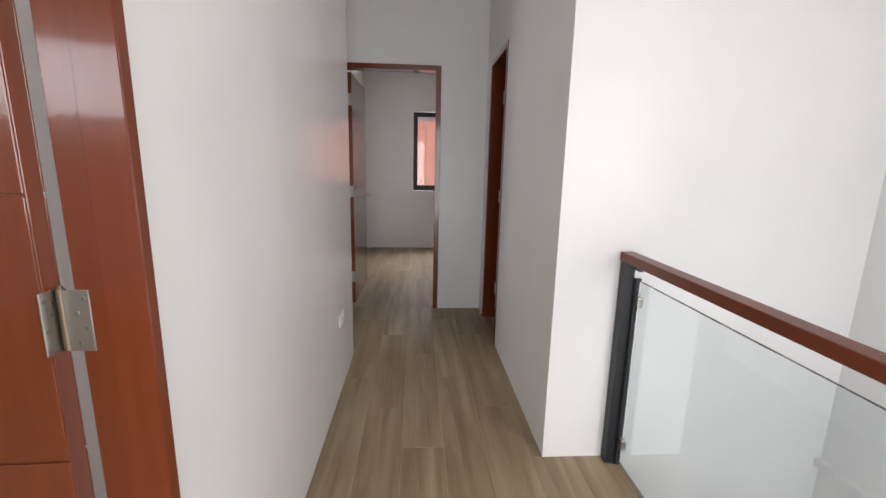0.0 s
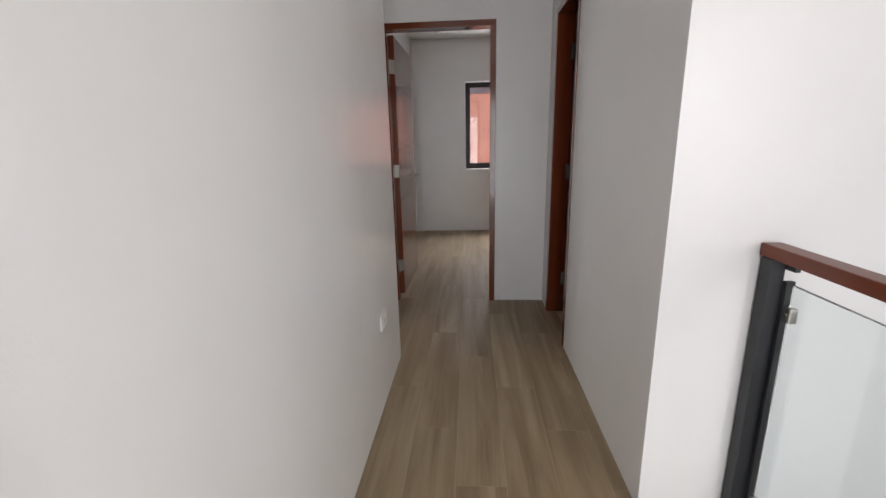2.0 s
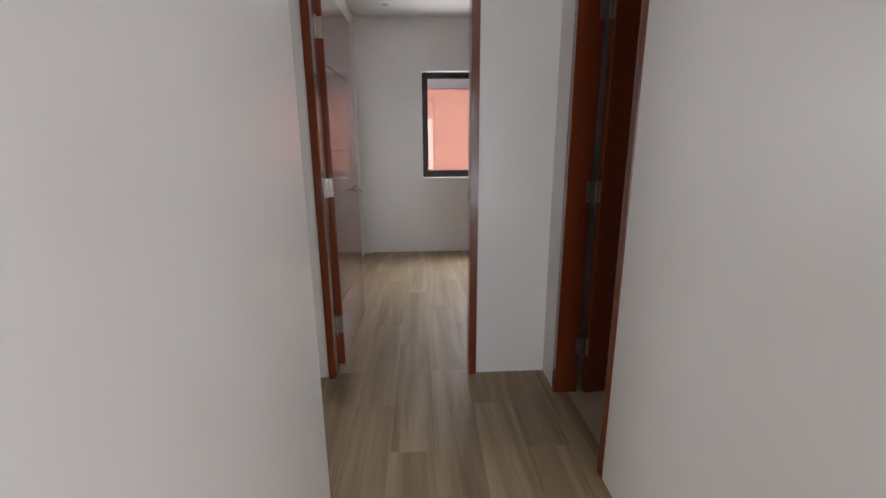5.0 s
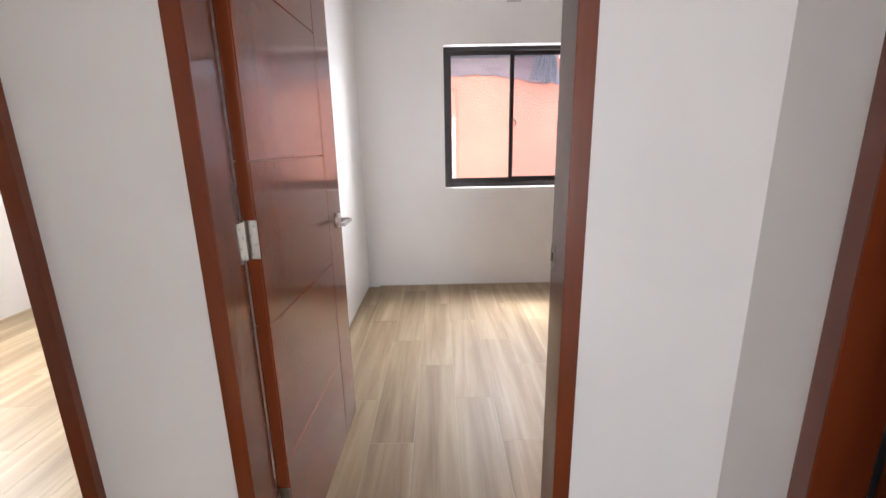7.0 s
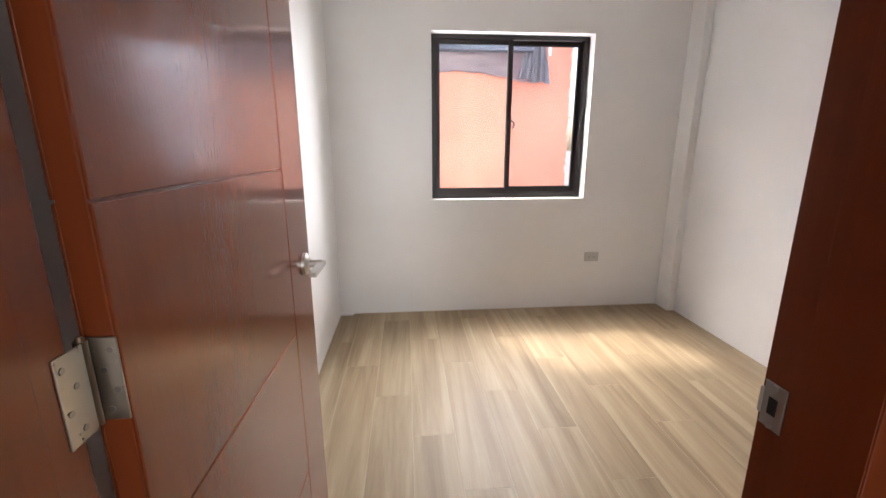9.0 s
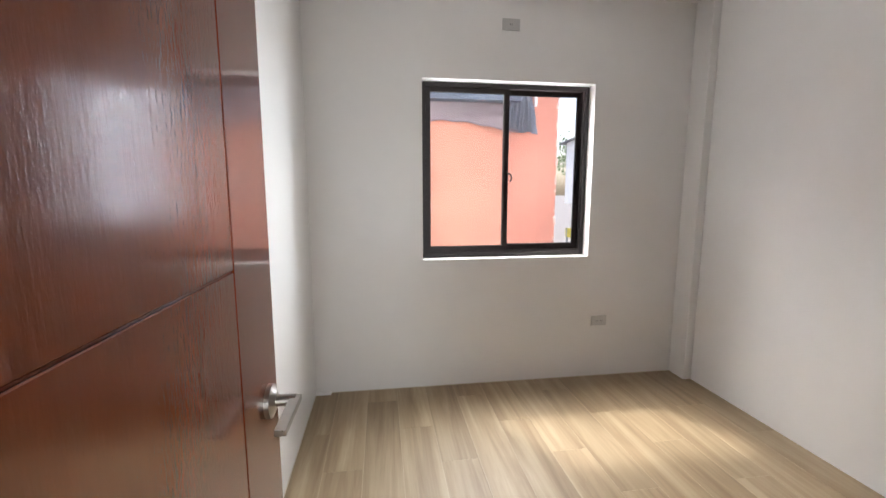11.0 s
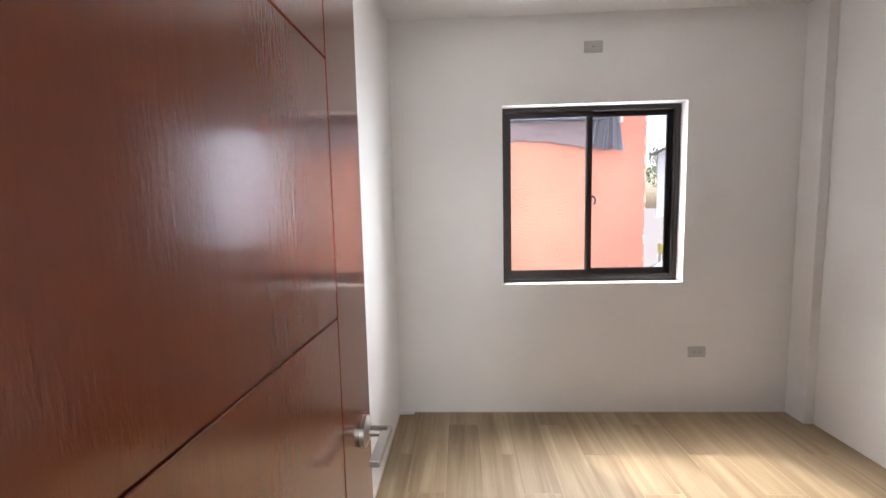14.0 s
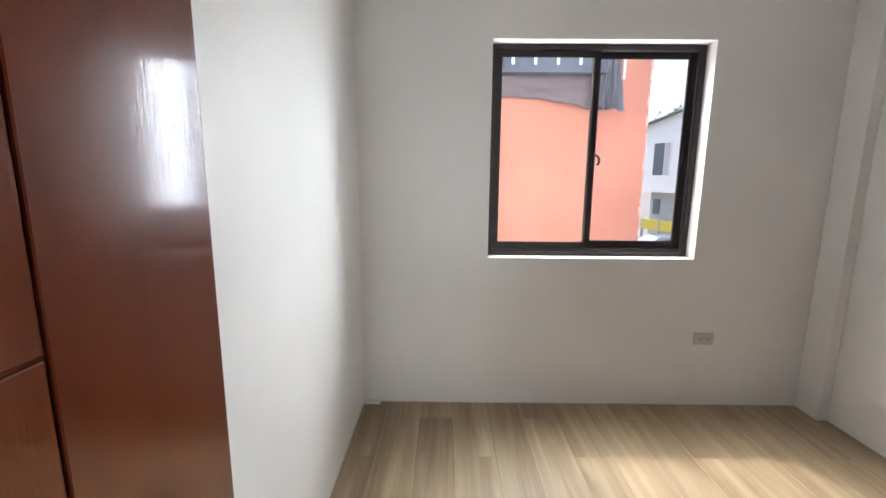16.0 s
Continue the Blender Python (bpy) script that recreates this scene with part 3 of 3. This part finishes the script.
def orange_building():
    b = thing("orange_building", (0, 0, -3.2), "orange rendered neighbouring building with a tarpaulin over its eave", "building")
    y = 8.92
    part("wall", boxed((-4.5, 2.22, y, y + 0.2, 0, 5.66)), M_ORANGE, b, "orange rendered wall")
    part("pier", boxed((1.72, 2.22, y, y + 2.2, 5.66, 8.2)), M_ORANGE, b, "taller orange rendered wall end")
    rng = random.Random(4)
    z = 3.4
    while z < 7.0:
        h, w = rng.uniform(0.03, 0.12), rng.uniform(0.002, 0.009)
        bm = boxed((2.212 - w, 2.226 + w * 0.3, y - 0.016, y + 0.03, z, z + h))
        for v in bm.verts:
            v.co += Vector((rng.uniform(-0.012, 0.006), 0, rng.uniform(-0.02, 0.02)))
        part("plaster_chip", bm, M_ROUGHCOAT, b, "chipped pale plaster along the corner")
        z += h + rng.uniform(0.0, 0.2)
    part("roof", boxed((-4.5, 1.716, y - 0.12, y + 3.5, 5.665, 5.715)), M_SHEET, b, "dark corrugated roof sheet")

    def cloth(x0, x1, top, hem, depth, mat, label, waves, amp, spread=0.0):
        """A hanging sheet with folds; top and hem give heights along u from 0 to 1."""
        bm, rows, cols, grid = bmesh.new(), 14, 70, []
        for j in range(rows + 1):
            line = []
            for i in range(cols + 1):
                u, v = i / cols, j / rows
                x = x0 + (x1 - x0) * u + spread * v * (u - 0.6)
                zz = top(u) + (hem(u) - top(u)) * v
                fold = math.sin(u * waves + 0.8 * v) + 0.5 * math.sin(u * waves * 2.3 + 2 * v + 1)
                yy = y - depth - amp * fold * (0.4 + v) - 0.03 * noise.noise(Vector((x * 3.1, zz * 6, 1.3))) - 0.015 * noise.noise(Vector((x * 14, zz * 15, 7)))
                line.append(bm.verts.new((x, yy, zz)))
            grid.append(line)
        for j in range(rows):
            for i in range(cols):
                bm.faces.new((grid[j][i], grid[j][i + 1], grid[j + 1][i + 1], grid[j + 1][i]))
        bmesh.ops.solidify(bm, geom=bm.faces[:], thickness=0.004)
        smooth(part("tarpaulin", bm, mat, b, label))

    cloth(-2.6, 1.70, lambda u: 5.64, lambda u: 5.62 - 0.33 * u + 0.035 * math.sin(u * 17) + 0.008 * math.sin(u * 90), 0.07, M_TARP, "purple grey tarpaulin over the eave", 20, 0.012)
    cloth(1.63, 1.80, lambda u: 5.80 - 0.03 * u, lambda u: 5.285 - 0.07 * u ** 3 + 0.02 * math.sin(u * 9), 0.17, M_TARP_B, "bunched blue grey tarpaulin corner", 19, 0.028, 0.24)
    part("eave_sheet", boxed((-2.6, 1.66, y - 0.26, y - 0.12, 5.59, 5.735)), M_SHEET, b, "dark blue grey sheet along the eave")
    for i in range(19):
        x = -2.57 + i * 0.22
        part("eave_strap", boxed((x, x + 0.028, y - 0.268, y - 0.258, 5.66, 5.735)), M_PLATE_W, b, "pale strap on the eave sheet")
    part("downpipe", boxed((1.905, 1.935, y - 0.05, y - 0.01, 5.58, 7.0), bevel=0.004), M_PLATE_W, b, "thin white pipe")


orange_building()


def white_house():
    h = thing("white_house", (15.7, 33.0, -3.2), "white rendered two-storey house with a low grey roof", "house")
    h.rotation_euler = (0, 0, radians(-70))
    part("wall", boxed((-3.2, 6.0, 0, 8, 3.6, 8.2)), M_HOUSE, h, "white rendered upper storey")
    # shade of the lower storey is put into its grey
    part("lower_wall", boxed((-2.8, 6.0, 0.6, 8, 0, 3.6)), M_GREYWALL, h, "lower storey with its shade put into a grey colour")
    bm = boxed((-3.7, 6.4, -0.4, 8.5, 8.2, 8.28))
    for v in bm.verts:
        v.co.z += (v.co.x + 3.7) * 0.2
    part("roof", bm, M_ROOF, h, "low sloping grey roof")
    bm = boxed((-3.2, 6.0, 0, 8, 8.19, 8.2))
    for v in bm.verts:
        if v.co.z > 8.195:
            v.co.z += (v.co.x + 3.7) * 0.2
    part("gable", bm, M_HOUSE, h)
    for x in (-2.3, 0.9):
        w = part("window", boxed((x, x + 1.5, -0.03, 0.05, 4.7, 7.1)), M_HOUSE, h, "white framed upper window")
        part("pane", boxed((x + 0.08, x + 0.95, -0.05, -0.02, 4.8, 7.0)), M_FARGLASS, w)
        part("pane", boxed((x + 1.02, x + 1.42, -0.05, -0.02, 4.8, 7.0)), M_PLATE, w)
    part("lower_window", boxed((-2.5, -1.9, 0.55, 0.65, 2.0, 3.1)), M_FARGLASS, h)
    part("barrier", boxed((-2.4, 0.8, -0.6, -0.5, 1.0, 1.7)), M_YELLOW, h, "yellow painted low barrier")
    for x in (-2.3, -0.8, 0.6):
        part("barrier_post", boxed((x, x + 0.1, -0.62, -0.48, 0.0, 1.75)), M_GREYWALL, h)


white_house()


def car():
    c = thing("car", (12.6, 27.5, -3.2), "parked silver blue car with dark windows", "car")
    bm = bmesh.new()
    outline = [(-2.1, 0.3), (2.1, 0.3), (2.15, 0.75), (1.9, 0.9), (1.1, 0.98), (0.45, 1.42), (-1.0, 1.46), (-1.7, 1.0), (-2.12, 0.9)]
    a = [bm.verts.new((x, -0.82, z)) for x, z in outline]
    d = [bm.verts.new((x, 0.82, z)) for x, z in outline]
    bm.faces.new(a)
    bm.faces.new(d[::-1])
    for i in range(len(outline)):
        k = (i + 1) % len(outline)
        bm.faces.new((a[i], d[i], d[k], a[k]))
    bmesh.ops.bevel(bm, geom=bm.edges[:], offset=0.06, segments=3, affect="EDGES")
    part("body", bm, M_CAR, c, "silver blue painted body")
    for y in (-0.835, 0.815):
        bm = boxed((-1.15, 0.75, y, y + 0.02, 0.98, 1.34))
        for v in bm.verts:
            if v.co.z > 1.2:
                v.co.x *= 0.62
        part("side_window", bm, M_FARGLASS, c, "dark side window")
    bm = boxed((0.5, 1.05, -0.7, 0.7, 1.0, 1.02))
    for v in bm.verts:
        v.co.z += (1.05 - v.co.x) * 0.75
    part("windscreen", bm, M_FARGLASS, c)
    for x in (-1.35, 1.3):
        for y in (-0.86, 0.66):
            bm = bmesh.new()
            rod(bm, (x, y, 0.31), (x, y + 0.2, 0.31), 0.31, sides=24)
            w = part("wheel", bm, M_GASKET, c, "black tyre")
            bm = bmesh.new()
            rod(bm, (x, y - 0.01, 0.31), (x, y + 0.21, 0.31), 0.19, sides=20)
            part("rim", bm, M_STEEL, w)


car()


def tree(at, height, seed):
    t = thing("tree", at, "leafy green tree behind the houses", "tree", "far trees")
    rng = random.Random(seed)
    bm = bmesh.new()
    rod(bm, (0, 0, 0), (0.1, 0, height * 0.55), 0.28, 0.14, 10)
    tips = []
    for i in range(9):
        a, z = rng.uniform(0, 6.28), height * rng.uniform(0.35, 0.55)
        tip = Vector((math.cos(a) * rng.uniform(1.2, 2.6), math.sin(a) * rng.uniform(1.2, 2.6), height * rng.uniform(0.65, 0.95)))
        rod(bm, (0.05, 0, z), tip, 0.09, 0.03, 6)
        tips.append(tip)
    part("trunk", bm, M_BARK, t)
    bm = bmesh.new()
    for tip in tips:
        for i in range(170):
            p = tip + Vector((rng.gauss(0, 0.75), rng.gauss(0, 0.75), rng.gauss(0, 0.6)))
            q = Euler((rng.uniform(0, 6), rng.uniform(0, 6), rng.uniform(0, 6))).to_matrix()
            s = rng.uniform(0.12, 0.26)
            vs = [bm.verts.new(p + q @ Vector(c) * s) for c in ((-1, 0, 0), (0, -0.5, 0.15), (1, 0, 0), (0, 0.5, 0.15))]
            bm.faces.new(vs)
    crown = part("crown", bm, M_LEAF, t)
    tagged(crown, kind="stuff")


tree((21.5, 47, -3.2), 11.5, 1)
tree((26, 50, -3.2), 12.5, 2)

# ---- floor tiles ----
floor = tagged(new("floor", mesh_of("floor", boxed((LX, XF, YR, YW, -0.30, -0.0009), (XF, RX1, YE, YW, -0.30, -0.0009)), M_GROUT)), "wood-look porcelain plank tiles laid in steps along the corridor", "floor", "", "structure")
TW, TL, STEP, GAP = 0.198, 1.012, 0.337, 0.0020
tile_meshes = {}


def tile(x0, x1, y0, y1):
    w, d = round(x1 - x0 - GAP, 3), round(y1 - y0 - GAP, 3)
    if w < 0.01 or d < 0.01:
        return
    if (w, d) not in tile_meshes:
        bm, c = bmesh.new(), 0.0007
        rings = [[bm.verts.new((sx * (w / 2 - i), sy * (d / 2 - i), z)) for sx, sy in ((-1, -1), (1, -1), (1, 1), (-1, 1))] for i, z in ((0, -0.010), (0, -c * 0.7), (c, 0))]
        bm.faces.new(rings[2])
        for a, b in zip(rings, rings[1:]):
            for i in range(4):
                bm.faces.new((a[i], a[(i + 1) % 4], b[(i + 1) % 4], b[i]))
        tile_meshes[(w, d)] = mesh_of("tile", bm, M_TILE)
    ob = new("tile", tile_meshes[(w, d)])
    ob.parent = floor
    ob.location = ((x0 + x1) / 2, (y0 + y1) / 2, 0)


def floor_span(xa, xb, cx):
    """Where along y the tiled floor lies under a strip of the plan."""
    if cx < XL - 0.07:
        return YA - 0.1, (6.66 if cx < RX0 - 0.06 else YW)
    return YR, YW


for k in range(-17, 12):
    xa = 0.155 + k * TW
    xb = xa + TW
    cx = (xa + xb) / 2
    joint = 2.490 - (k + 1) * STEP
    n0 = math.floor((YR - joint) / TL)
    for i in range(n0, n0 + 12):
        ya, yb = joint + i * TL, joint + (i + 1) * TL
        lo, hi = floor_span(xa, xb, cx)
        x0, x1, y0, y1 = max(xa, LX), min(xb, RX1), max(ya, lo), min(yb, hi)
        if y1 <= y0 or x1 <= x0:
            continue
        if x1 <= XR + 0.071:
            tile(x0, x1, y0, y1)
        elif y0 >= YE:
            tile(x0, x1, y0, y1)
        else:
            # cut at the bathroom and at the landing's edge
            if y0 < YB:
                tile(x0, min(x1, XF - 0.002), y0, min(y1, YB))
            if y1 > YB and x0 < XR + 0.05:
                tile(x0, min(x1, XR + 0.07), max(y0, YB), min(y1, YE))
            if y1 > YE:
                tile(x0, x1, max(y0, YE), y1)
